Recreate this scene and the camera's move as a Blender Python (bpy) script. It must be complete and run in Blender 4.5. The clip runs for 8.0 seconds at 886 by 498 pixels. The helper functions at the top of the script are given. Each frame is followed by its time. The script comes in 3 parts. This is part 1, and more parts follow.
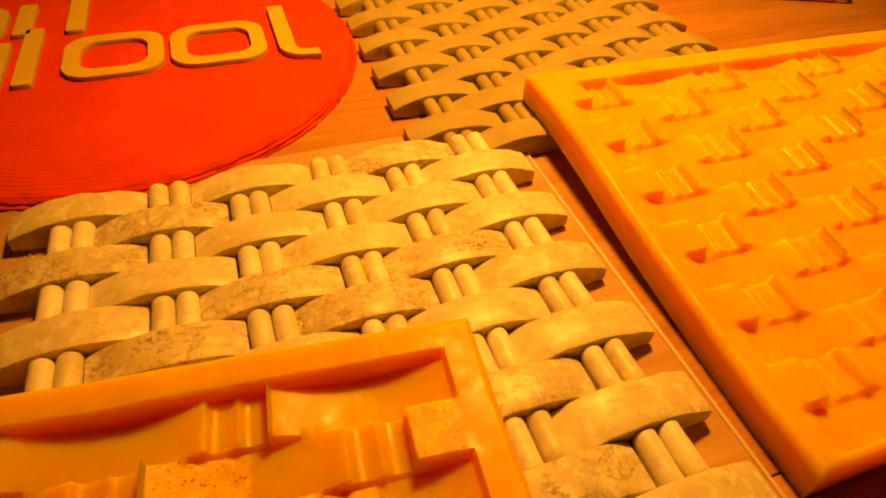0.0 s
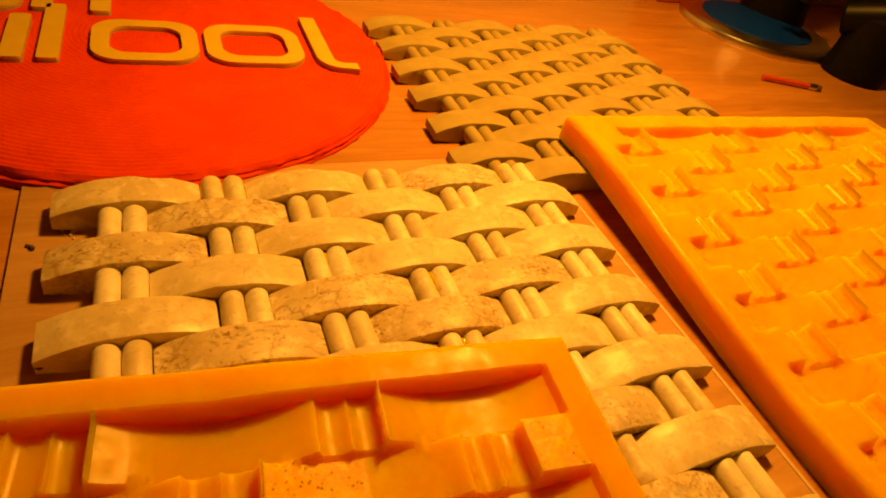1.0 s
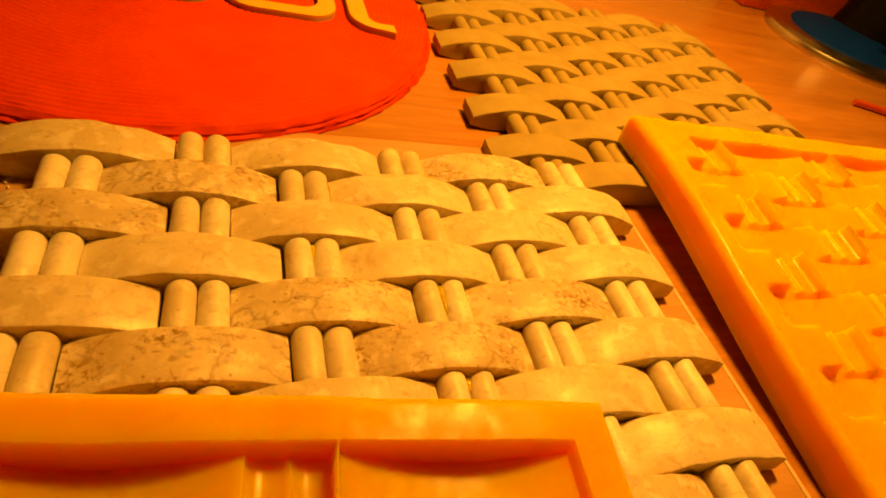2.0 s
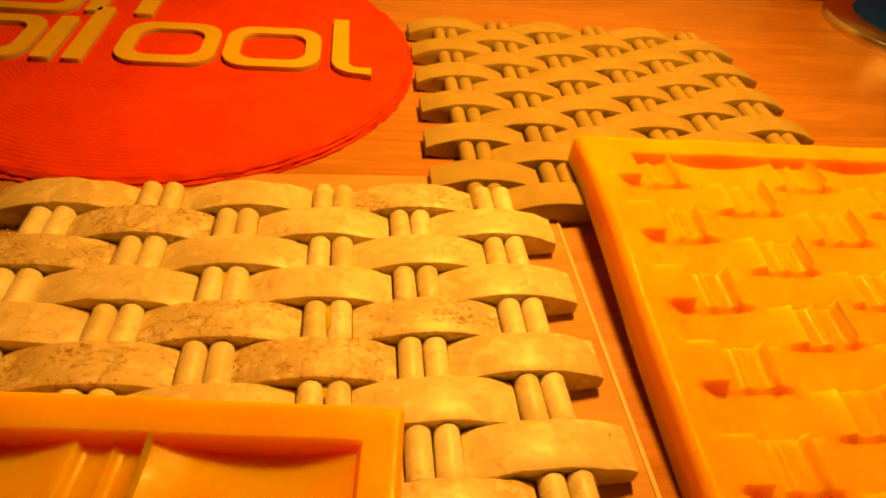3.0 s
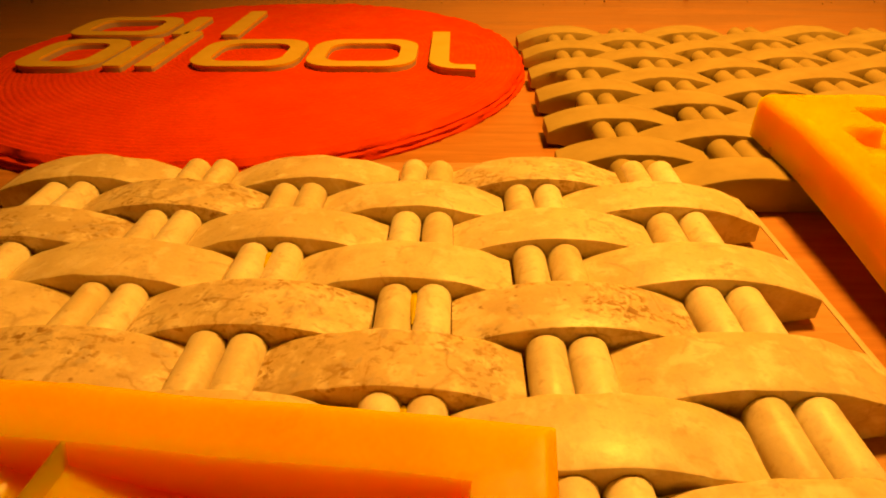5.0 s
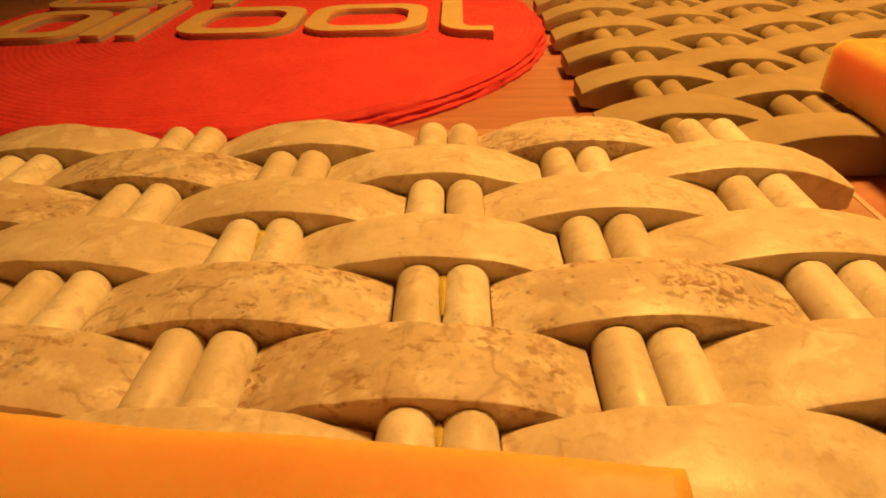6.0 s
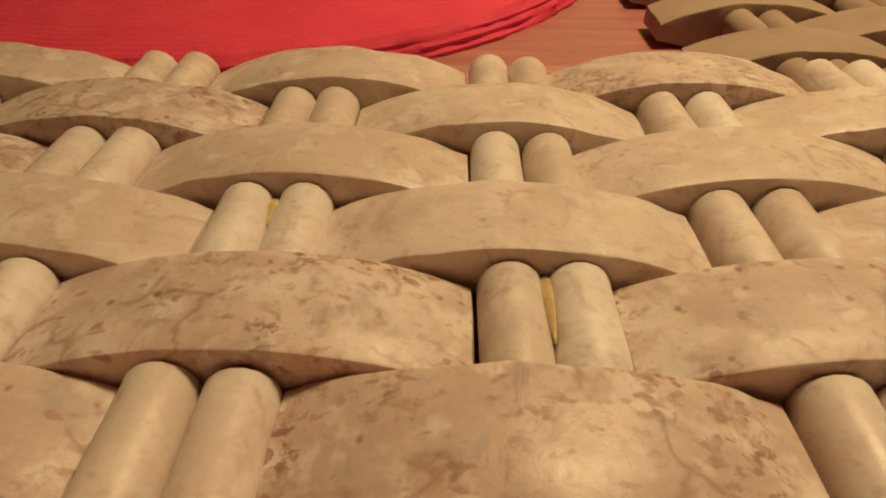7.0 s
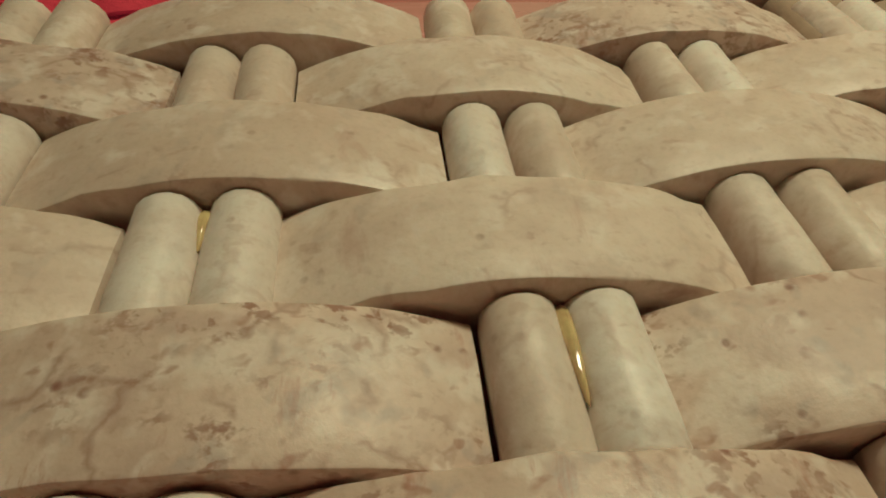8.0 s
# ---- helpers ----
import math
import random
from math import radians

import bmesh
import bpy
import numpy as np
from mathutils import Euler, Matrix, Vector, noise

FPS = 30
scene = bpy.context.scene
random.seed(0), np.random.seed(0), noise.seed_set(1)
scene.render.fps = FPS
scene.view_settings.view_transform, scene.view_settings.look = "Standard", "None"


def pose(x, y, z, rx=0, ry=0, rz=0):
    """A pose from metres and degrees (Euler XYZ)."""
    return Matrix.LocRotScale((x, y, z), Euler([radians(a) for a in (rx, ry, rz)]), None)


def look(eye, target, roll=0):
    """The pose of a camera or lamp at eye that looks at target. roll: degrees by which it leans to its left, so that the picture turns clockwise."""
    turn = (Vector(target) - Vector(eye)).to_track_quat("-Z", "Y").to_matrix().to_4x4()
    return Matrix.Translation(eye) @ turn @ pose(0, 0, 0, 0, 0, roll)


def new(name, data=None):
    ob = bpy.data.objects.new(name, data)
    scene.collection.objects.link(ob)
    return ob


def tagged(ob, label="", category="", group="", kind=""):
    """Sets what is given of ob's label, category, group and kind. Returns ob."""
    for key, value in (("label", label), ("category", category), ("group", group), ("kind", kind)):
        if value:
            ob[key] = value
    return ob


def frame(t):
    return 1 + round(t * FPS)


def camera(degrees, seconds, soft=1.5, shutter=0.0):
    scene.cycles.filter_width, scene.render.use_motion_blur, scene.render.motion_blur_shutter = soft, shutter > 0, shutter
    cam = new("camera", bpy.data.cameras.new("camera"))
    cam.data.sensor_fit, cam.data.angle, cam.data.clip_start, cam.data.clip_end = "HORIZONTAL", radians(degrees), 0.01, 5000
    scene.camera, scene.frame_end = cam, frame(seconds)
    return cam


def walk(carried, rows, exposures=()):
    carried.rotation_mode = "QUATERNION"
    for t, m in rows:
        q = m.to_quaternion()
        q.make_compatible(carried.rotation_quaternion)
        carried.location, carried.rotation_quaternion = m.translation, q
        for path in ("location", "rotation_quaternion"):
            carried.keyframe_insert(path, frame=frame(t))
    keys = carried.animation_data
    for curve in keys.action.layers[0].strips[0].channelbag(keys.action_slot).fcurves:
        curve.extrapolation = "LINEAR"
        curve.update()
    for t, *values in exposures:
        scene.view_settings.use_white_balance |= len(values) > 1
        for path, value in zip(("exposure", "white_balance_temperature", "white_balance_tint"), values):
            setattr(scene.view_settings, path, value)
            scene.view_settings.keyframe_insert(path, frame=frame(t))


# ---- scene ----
cam = camera(72.5, 8.0, soft=1.9)
# seconds, eye, target, roll
PATH = [
    (0.0, (0.13059, -0.30513, 0.24433), (0.20906, -0.10549, 0.03461), 3.12),
    (0.5, (0.07543, -0.30011, 0.23182), (0.17316, -0.10170, 0.02913), 7.75),
    (1.0, (0.05554, -0.28702, 0.22722), (0.17295, -0.08722, 0.03671), 14.56),
    (1.2, (0.06086, -0.27537, 0.21961), (0.18072, -0.07205, 0.03441), 16.70),
    (2.3, (0.09862, -0.23498, 0.18917), (0.19480, -0.03469, -0.01240), 19.71),
    (2.5, (0.11346, -0.23873, 0.20048), (0.19471, -0.03161, -0.00076), 16.08),
    (3.0, (0.18568, -0.27539, 0.23345), (0.22836, -0.05835, 0.03079), 7.55),
    (3.5, (0.20172, -0.27865, 0.21625), (0.20345, -0.04463, 0.02855), -0.34),
    (4.0, (0.20073, -0.24019, 0.16857), (0.19318, 0.00647, -0.00202), -0.98),
    (4.5, (0.19256, -0.23353, 0.13974), (0.19126, 0.01972, -0.02108), -0.13),
    (4.7, (0.18956, -0.23103, 0.13230), (0.18368, 0.02243, -0.02809), -0.42),
    (5.8, (0.17669, -0.21093, 0.11054), (0.17061, 0.03588, -0.05989), -0.34),
    (6.0, (0.17683, -0.19946, 0.10157), (0.16832, 0.05046, -0.06416), -1.72),
    (6.5, (0.16329, -0.17325, 0.09248), (0.15992, 0.07019, -0.08282), 0.30),
    (7.0, (0.15618, -0.15655, 0.08189), (0.15391, 0.07713, -0.10623), 0.43),
    (7.5, (0.14767, -0.14461, 0.07756), (0.15683, 0.07668, -0.12479), 1.68),
    (8.0, (0.14818, -0.12922, 0.07903), (0.18002, 0.07597, -0.13750), 3.69),
]
# seconds, stops, kelvin, tint
EXPOSURES = [
    (0.0, 0.0, 7800, 10), (4.7, 0.0, 7800, 10), (5.3, 0.0, 6700, 10), (5.8, -0.05, 5600, 10), (6.0, -0.2, 5100, 10),
    (6.2, -0.3, 4150, 12), (6.5, -0.44, 3600, 12), (7.0, -0.54, 3300, 11), (7.5, -0.68, 3000, 5), (8.0, -0.82, 2800, 1),
]
walk(cam, [(t, look(eye, target, roll)) for t, eye, target, roll in PATH], EXPOSURES)

# ---- light ----
LAMP = (0.365, 0.125, 0.56)
world = bpy.data.worlds.new("room_dark")
scene.world = world
world.use_nodes = True
world.node_tree.nodes["Background"].inputs[0].default_value = (1.0, 0.5, 0.08, 1)
world.node_tree.nodes["Background"].inputs[1].default_value = 0.02
bulb = bpy.data.lights.new("bulb", "SPOT")
bulb.shadow_soft_size, bulb.energy, bulb.color = 0.045, 29.5, (1.0, 0.42, 0.054)
bulb.spot_size, bulb.spot_blend = radians(154), 1.0
new("bulb", bulb).matrix_world = look(LAMP, (0.455, 0.06, 0.0))


# ---- materials ----
def material(name, colour, rough=0.5, metal=0.0, spec=0.5):
    m = bpy.data.materials.new(name)
    m.use_nodes = True
    b = m.node_tree.nodes["Principled BSDF"]
    b.inputs["Base Color"].default_value = (*colour, 1)
    b.inputs["Roughness"].default_value = rough
    b.inputs["Metallic"].default_value = metal
    b.inputs["Specular IOR Level"].default_value = spec
    return m, m.node_tree, b


def node(tree, kind, **inputs):
    n = tree.nodes.new(kind)
    for key, value in inputs.items():
        n.inputs[key.replace("_", " ")].default_value = value
    return n


def ramp(tree, source, stops):
    n = tree.nodes.new("ShaderNodeValToRGB")
    e = n.color_ramp.elements
    while len(e) < len(stops):
        e.new(0.5)
    for item, (at, c) in zip(e, stops):
        item.position, item.color = at, (*c, 1)
    tree.links.new(source, n.inputs[0])
    return n.outputs[0]


def mix(tree, a, b, factor, how="MIX"):
    n = tree.nodes.new("ShaderNodeMix")
    n.data_type, n.blend_type = "RGBA", how
    for socket, value in ((n.inputs[0], factor), (n.inputs[6], a), (n.inputs[7], b)):
        if hasattr(value, "links"):
            tree.links.new(value, socket)
        elif isinstance(value, tuple):
            socket.default_value = (*value, 1)
        else:
            socket.default_value = value
    return n.outputs[2]


def coords(tree, scale=(1, 1, 1), own=False):
    """World metres, or metres on the object with a shift of its own for each piece."""
    t = tree.nodes.new("ShaderNodeTexCoord")
    m = tree.nodes.new("ShaderNodeMapping")
    m.inputs["Scale"].default_value = scale
    tree.links.new(t.outputs["Object"], m.inputs["Vector"])
    if own:
        info = tree.nodes.new("ShaderNodeObjectInfo")
        times = tree.nodes.new("ShaderNodeMath")
        times.operation = "MULTIPLY"
        times.inputs[1].default_value = 37.0
        tree.links.new(info.outputs["Random"], times.inputs[0])
        join = tree.nodes.new("ShaderNodeCombineXYZ")
        for k in range(3):
            tree.links.new(times.outputs[0], join.inputs[k])
        tree.links.new(join.outputs[0], m.inputs["Location"])
    return m.outputs[0]


def noise_at(tree, vector, scale, detail=4.0, rough=0.55, warp=0.0):
    n = node(tree, "ShaderNodeTexNoise", Scale=scale, Detail=detail, Roughness=rough, Distortion=warp)
    tree.links.new(vector, n.inputs["Vector"])
    return n.outputs["Fac"]


def bump(tree, b, height, strength, distance=0.001):
    n = node(tree, "ShaderNodeBump", Strength=strength, Distance=distance)
    tree.links.new(height, n.inputs["Height"])
    tree.links.new(n.outputs[0], b.inputs["Normal"])


def set_in(tree, value, socket):
    tree.links.new(value, socket)


def marble(name, light, tan, stain, amount, tones, rough=0.44):
    """Cream stone: soft clouds, tan and rosy mottling, brown flecks and pits in patches, a few veins."""
    m, tree, b = material(name, light, rough)
    v = coords(tree, own=True)
    cloud = noise_at(tree, v, 48.0, 4.0, 0.52, 0.3)
    base = ramp(tree, cloud, [(0.36, tan), (0.60, light)])
    info = tree.nodes.new("ShaderNodeObjectInfo")
    base = mix(tree, base, ramp(tree, info.outputs["Random"], tones), 1.0, "MULTIPLY")
    rosy = noise_at(tree, coords(tree, (1.0, 1.4, 1.0), True), 105.0, 3.0, 0.5, 0.2)
    base = mix(tree, base, (0.57, 0.455, 0.31), ramp(tree, rosy, [(0.50, (0, 0, 0)), (0.64, (0.18 + 0.55 * amount,) * 3)]))
    ash = noise_at(tree, coords(tree, (1.2, 0.9, 1.0), True), 170.0, 2.0, 0.5, 0.2)
    base = mix(tree, base, (0.47, 0.41, 0.34), ramp(tree, ash, [(0.58, (0, 0, 0)), (0.68, (0.15 + 0.5 * amount,) * 3)]))
    pale = noise_at(tree, v, 120.0, 3.0, 0.55, 0.2)
    base = mix(tree, base, (0.84, 0.76, 0.59), ramp(tree, pale, [(0.52, (0, 0, 0)), (0.64, (0.75,) * 3)]))
    patch = noise_at(tree, v, 55.0, 4.0, 0.65)
    where = ramp(tree, patch, [(0.64 - 0.18 * amount, (0, 0, 0)), (0.80 - 0.18 * amount, (1, 1, 1))])
    blot = noise_at(tree, coords(tree, (0.9, 1.1, 1.0), True), 380.0, 3.0, 0.6, 0.2)
    spots = ramp(tree, blot, [(0.51, (0, 0, 0)), (0.59, (0.8,) * 3)])
    base = mix(tree, base, stain, mix(tree, spots, where, 1.0, "MULTIPLY"))
    strokes = noise_at(tree, coords(tree, (0.9, 1.4, 1.0), True), 240.0, 2.0, 0.5, 0.3)
    base = mix(tree, base, (0.35, 0.20, 0.08), ramp(tree, strokes, [(0.63, (0, 0, 0)), (0.72, (0.15 + 0.5 * amount,) * 3)]))
    rust = noise_at(tree, coords(tree, (1.2, 0.35, 1.0), True), 110.0, 5.0, 0.7, 0.5)
    base = mix(tree, base, (0.40, 0.20, 0.09), ramp(tree, rust, [(0.61, (0, 0, 0)), (0.70, (0.12 + 0.55 * amount,) * 3)]))
    cell = node(tree, "ShaderNodeTexVoronoi", Scale=230.0, Randomness=1.0)
    set_in(tree, v, cell.inputs["Vector"])
    pit = ramp(tree, cell.outputs["Distance"], [(0.09, (1, 1, 1)), (0.20, (0, 0, 0))])
    some = ramp(tree, noise_at(tree, v, 140.0, 2.0), [(0.52, (0, 0, 0)), (0.58, (1, 1, 1))])
    pit = mix(tree, pit, some, 1.0, "MULTIPLY")
    pit = mix(tree, pit, where, 0.85 - 0.5 * amount, "MULTIPLY")
    base = mix(tree, base, (0.24, 0.125, 0.055), pit)
    bend = tree.nodes.new("ShaderNodeVectorMath")
    bend.operation = "MULTIPLY_ADD"
    push = node(tree, "ShaderNodeTexNoise", Scale=90.0, Detail=4.0)
    set_in(tree, v, push.inputs["Vector"])
    set_in(tree, push.outputs["Color"], bend.inputs[0])
    bend.inputs[1].default_value = (0.014, 0.014, 0.014)
    set_in(tree, v, bend.inputs[2])
    crack = node(tree, "ShaderNodeTexVoronoi", Scale=48.0)
    crack.feature = "DISTANCE_TO_EDGE"
    set_in(tree, bend.outputs[0], crack.inputs["Vector"])
    line = ramp(tree, crack.outputs["Distance"], [(0.004, (0.30 + 0.15 * amount,) * 3), (0.040, (0, 0, 0))])
    gate = ramp(tree, noise_at(tree, v, 70.0, 2.0), [(0.54 - 0.06 * amount, (0, 0, 0)), (0.60 - 0.06 * amount, (1, 1, 1))])
    base = mix(tree, base, stain, mix(tree, line, gate, 1.0, "MULTIPLY"))
    speck = noise_at(tree, v, 850.0, 4.0, 0.7)
    base = mix(tree, base, ramp(tree, speck, [(0.30, (0.92, 0.90, 0.87)), (0.48, (1, 1, 1)), (0.75, (1.04, 1.04, 1.04))]), 1.0, "MULTIPLY")
    set_in(tree, base, b.inputs["Base Color"])
    fine = noise_at(tree, v, 520.0, 4.0, 0.65)
    height = mix(tree, fine, pit, 0.6, "SUBTRACT")
    bump(tree, b, height, 0.20, 0.0005)
    set_in(tree, ramp(tree, cloud, [(0.3, (rough + 0.12,) * 3), (0.7, (rough - 0.10,) * 3)]), b.inputs["Roughness"])
    b.inputs["Subsurface Weight"].default_value = 0.22
    b.inputs["Subsurface Radius"].default_value = (1.0, 0.75, 0.36)
    b.inputs["Subsurface Scale"].default_value = 0.007
    return m


STRIP_TONES = [(0.0, (0.90, 0.87, 0.79)), (0.3, (0.97, 0.955, 0.91)), (0.7, (1.06, 1.06, 1.04)), (1.0, (0.95, 0.92, 0.85))]
ROD_TONES = [(0.0, (0.90, 0.84, 0.68)), (0.25, (0.95, 0.91, 0.83)), (0.6, (1.10, 1.10, 1.10)), (1.0, (1.16, 1.18, 1.20))]
MARBLE = marble("cream_marble", (0.765, 0.67, 0.49), (0.66, 0.555, 0.375), (0.34, 0.21, 0.12), 0.22, STRIP_TONES)
VEINED = marble("stained_marble", (0.75, 0.64, 0.46), (0.60, 0.485, 0.32), (0.25, 0.125, 0.035), 0.95, STRIP_TONES)
ROD = marble("rod_marble", (0.80, 0.75, 0.63), (0.71, 0.63, 0.48), (0.45, 0.33, 0.22), 0.16, ROD_TONES, 0.48)


def clay():
    m, tree, b = material("olive_clay", (0.42, 0.33, 0.15), 0.75, 0, 0.3)
    v = coords(tree, own=True)
    set_in(tree, ramp(tree, noise_at(tree, v, 60.0, 5.0), [(0.3, (0.34, 0.255, 0.105)), (0.7, (0.43, 0.335, 0.15))]), b.inputs["Base Color"])
    bump(tree, b, noise_at(tree, v, 500.0, 4.0), 0.3, 0.0006)
    return m


def silicone(name, lit_grit):
    """Translucent amber rubber; the second kind keeps the stone's pitted print and has caught light put into its
    colour.
    """
    m, tree, b = material(name, (0.82, 0.40, 0.002), 0.38, 0.0, 0.5 if lit_grit else 0.2)
    v = coords(tree)
    base = ramp(tree, noise_at(tree, v, 25.0, 4.0), [(0.3, (0.78, 0.375, 0.0008)), (0.7, (0.84, 0.46, 0.0015))])
    if lit_grit:
        cell = node(tree, "ShaderNodeTexVoronoi", Scale=420.0, Randomness=1.0)
        set_in(tree, v, cell.inputs["Vector"])
        hole = ramp(tree, cell.outputs["Distance"], [(0.12, (1, 1, 1)), (0.26, (0, 0, 0))])
        hole = mix(tree, hole, ramp(tree, noise_at(tree, v, 130.0, 2.0), [(0.46, (0, 0, 0)), (0.56, (1, 1, 1))]), 1.0, "MULTIPLY")
        base = mix(tree, base, (0.40, 0.15, 0.01), hole)
        # brighter yellow patches: lamp light and glint painted into the colour
        base = mix(tree, base, (0.95, 0.62, 0.03), ramp(tree, noise_at(tree, v, 170.0, 4.0, 0.65), [(0.45, (0, 0, 0)), (0.65, (0.8,) * 3)]))
        bump(tree, b, mix(tree, noise_at(tree, v, 520.0, 5.0, 0.7), hole, 0.7, "SUBTRACT"), 0.5, 0.0008)
    else:
        bump(tree, b, noise_at(tree, v, 160.0, 3.0), 0.14, 0.0008)
    set_in(tree, base, b.inputs["Base Color"])
    b.inputs["Subsurface Weight"].default_value = 1.0
    b.inputs["Subsurface Radius"].default_value = (1.0, 0.5, 0.06)
    b.inputs["Subsurface Scale"].default_value = 0.012 if lit_grit else 0.030
    low = 0.20 if lit_grit else 0.27
    set_in(tree, ramp(tree, noise_at(tree, v, 90.0, 4.0), [(0.35, (low,) * 3), (0.7, (low + 0.22,) * 3)]), b.inputs["Roughness"])
    return m


def wood(name, dark, light, rough, across=14.0, along=1.2):
    m, tree, b = material(name, light, rough)
    v = coords(tree, (along, across, across))
    grain = noise_at(tree, v, 14.0, 8.0, 0.68, 0.5)
    wide = noise_at(tree, v, 2.2, 3.0, 0.5, 0.8)
    base = ramp(tree, grain, [(0.34, dark), (0.66, light)])
    base = mix(tree, base, ramp(tree, wide, [(0.3, (0.80, 0.76, 0.72)), (0.7, (1, 1, 1))]), 1.0, "MULTIPLY")
    flecks = noise_at(tree, coords(tree, (30 * along, 22 * across, across)), 12.0, 2.0)
    base = mix(tree, base, (0.20, 0.09, 0.04), ramp(tree, flecks, [(0.66, (0, 0, 0)), (0.76, (0.5,) * 3)]))
    set_in(tree, base, b.inputs["Base Color"])
    bump(tree, b, grain, 0.12, 0.0004)
    set_in(tree, ramp(tree, wide, [(0.3, (rough - 0.06,) * 3), (0.7, (rough + 0.08,) * 3)]), b.inputs["Roughness"])
    return m


def red_rubber():
    m, tree, b = material("red_painted_rubber", (0.75, 0.045, 0.002), 0.5, 0.0, 0.06)
    v = coords(tree)
    set_in(tree, ramp(tree, noise_at(tree, v, 30.0, 6.0, 0.65), [(0.3, (0.66, 0.044, 0.001)), (0.7, (0.77, 0.068, 0.002))]), b.inputs["Base Color"])
    set_in(tree, ramp(tree, noise_at(tree, v, 110.0, 5.0), [(0.35, (0.36,) * 3), (0.65, (0.7,) * 3)]), b.inputs["Roughness"])
    bump(tree, b, noise_at(tree, v, 300.0, 5.0, 0.7), 0.55, 0.0010)
    return m


def plain(name, a, c, rough, scale, metal=0.0, relief=0.15, spec=0.5):
    m, tree, b = material(name, a, rough, metal, spec)
    v = coords(tree)
    set_in(tree, ramp(tree, noise_at(tree, v, scale, 5.0, 0.6), [(0.3, a), (0.7, c)]), b.inputs["Base Color"])
    bump(tree, b, noise_at(tree, v, scale * 12, 4.0), relief, 0.0006)
    return m


CLAY = clay()
SILICONE = silicone("amber_silicone", False)
GRITTY_LIT = silicone("gritty_lit_silicone", True)
TABLE = wood("beech_laminate", (0.45, 0.19, 0.075), (0.60, 0.285, 0.12), 0.34)
BOARD = wood("varnished_board", (0.56, 0.32, 0.16), (0.68, 0.42, 0.24), 0.26, 10.0)
EDGE = plain("pale_board_edge", (0.60, 0.45, 0.30), (0.70, 0.55, 0.38), 0.5, 80.0)
RED = red_rubber()
YELLOW = plain("ochre_lettering_face", (0.62, 0.44, 0.10), (0.70, 0.51, 0.14), 0.5, 60.0)
GREY = plain("grey_lettering_core", (0.34, 0.30, 0.26), (0.44, 0.40, 0.34), 0.6, 90.0)
def resin():
    m, tree, b = material("yellow_resin", (0.80, 0.66, 0.03), 0.08)
    v = coords(tree)
    set_in(tree, ramp(tree, noise_at(tree, v, 400.0, 3.0), [(0.35, (0.70, 0.52, 0.006)), (0.65, (0.90, 0.76, 0.015))]), b.inputs["Base Color"])
    b.inputs["Transmission Weight"].default_value = 0.35
    return m


RESIN = resin()
PLASTER = plain("cream_plaster", (0.66, 0.58, 0.46), (0.76, 0.68, 0.56), 0.8, 14.0, 0.0, 0.3)
STEEL = plain("brushed_steel", (0.55, 0.53, 0.50), (0.68, 0.66, 0.62), 0.28, 40.0, 1.0, 0.05)
BLUE = plain("blue_enamel", (0.001, 0.022, 0.26), (0.002, 0.032, 0.32), 0.55, 30.0, spec=0.06)
BLACK = plain("black_plastic", (0.002, 0.002, 0.002), (0.004, 0.004, 0.004), 0.38, 60.0, spec=0.12)
RED_PAINT = plain("red_lacquer", (0.38, 0.045, 0.02), (0.48, 0.065, 0.03), 0.4, 60.0)
GRAPHITE = plain("crumb_brown", (0.07, 0.04, 0.025), (0.15, 0.09, 0.05), 0.7, 200.0)


# ---- building helpers ----
def mesh_from(name, verts, faces, mat, sharp=35):
    me = bpy.data.meshes.new(name)
    me.from_pydata(verts, [], faces)
    me.materials.append(mat)
    me.shade_smooth()
    me.set_sharp_from_angle(angle=radians(sharp))
    return me


def fixed_normals(me):
    bm = bmesh.new()
    bm.from_mesh(me)
    bmesh.ops.recalc_face_normals(bm, faces=bm.faces)
    bm.to_mesh(me)
    bm.free()
    return me


def part(name, me, parent, m=None, label=""):
    ob = new(name, me)
    ob.parent = parent
    if m is not None:
        ob.matrix_basis = m
    return tagged(ob, label) if label else ob


def box(name, size, mat, bevel=0.002, segments=2):
    bm = bmesh.new()
    bmesh.ops.create_cube(bm, size=1.0)
    bmesh.ops.scale(bm, vec=size, verts=bm.verts)
    bmesh.ops.translate(bm, vec=(0, 0, size[2] / 2), verts=bm.verts)
    if bevel:
        bmesh.ops.bevel(bm, geom=bm.edges[:], offset=bevel, segments=segments, affect="EDGES", profile=0.5)
    me = bpy.data.meshes.new(name)
    bm.to_mesh(me)
    bm.free()
    me.materials.append(mat)
    me.shade_smooth()
    me.set_sharp_from_angle(angle=radians(35))
    return me


def lathe(name, profile, mat, around=96, wobble=None, sharp=40):
    """A solid of revolution about z; the profile runs from the axis at the top to the axis at the bottom."""
    verts, faces, rings = [], [], []
    for r, z in profile:
        if r < 1e-6:
            rings.append([len(verts)])
            verts.append((0, 0, z))
            continue
        rings.append(list(range(len(verts), len(verts) + around)))
        for k in range(around):
            a = 2 * math.pi * k / around
            rr, zz = wobble(r, z, a) if wobble else (r, z)
            verts.append((rr * math.cos(a), rr * math.sin(a), zz))
    for lower, upper in zip(rings, rings[1:]):
        for k in range(around):
            j = (k + 1) % around
            if len(lower) == 1:
                faces.append((lower[0], upper[k], upper[j]))
            elif len(upper) == 1:
                faces.append((lower[k], upper[0], lower[j]))
            else:
                faces.append((lower[k], upper[k], upper[j], lower[j]))
    return fixed_normals(mesh_from(name, verts, faces, mat, sharp))


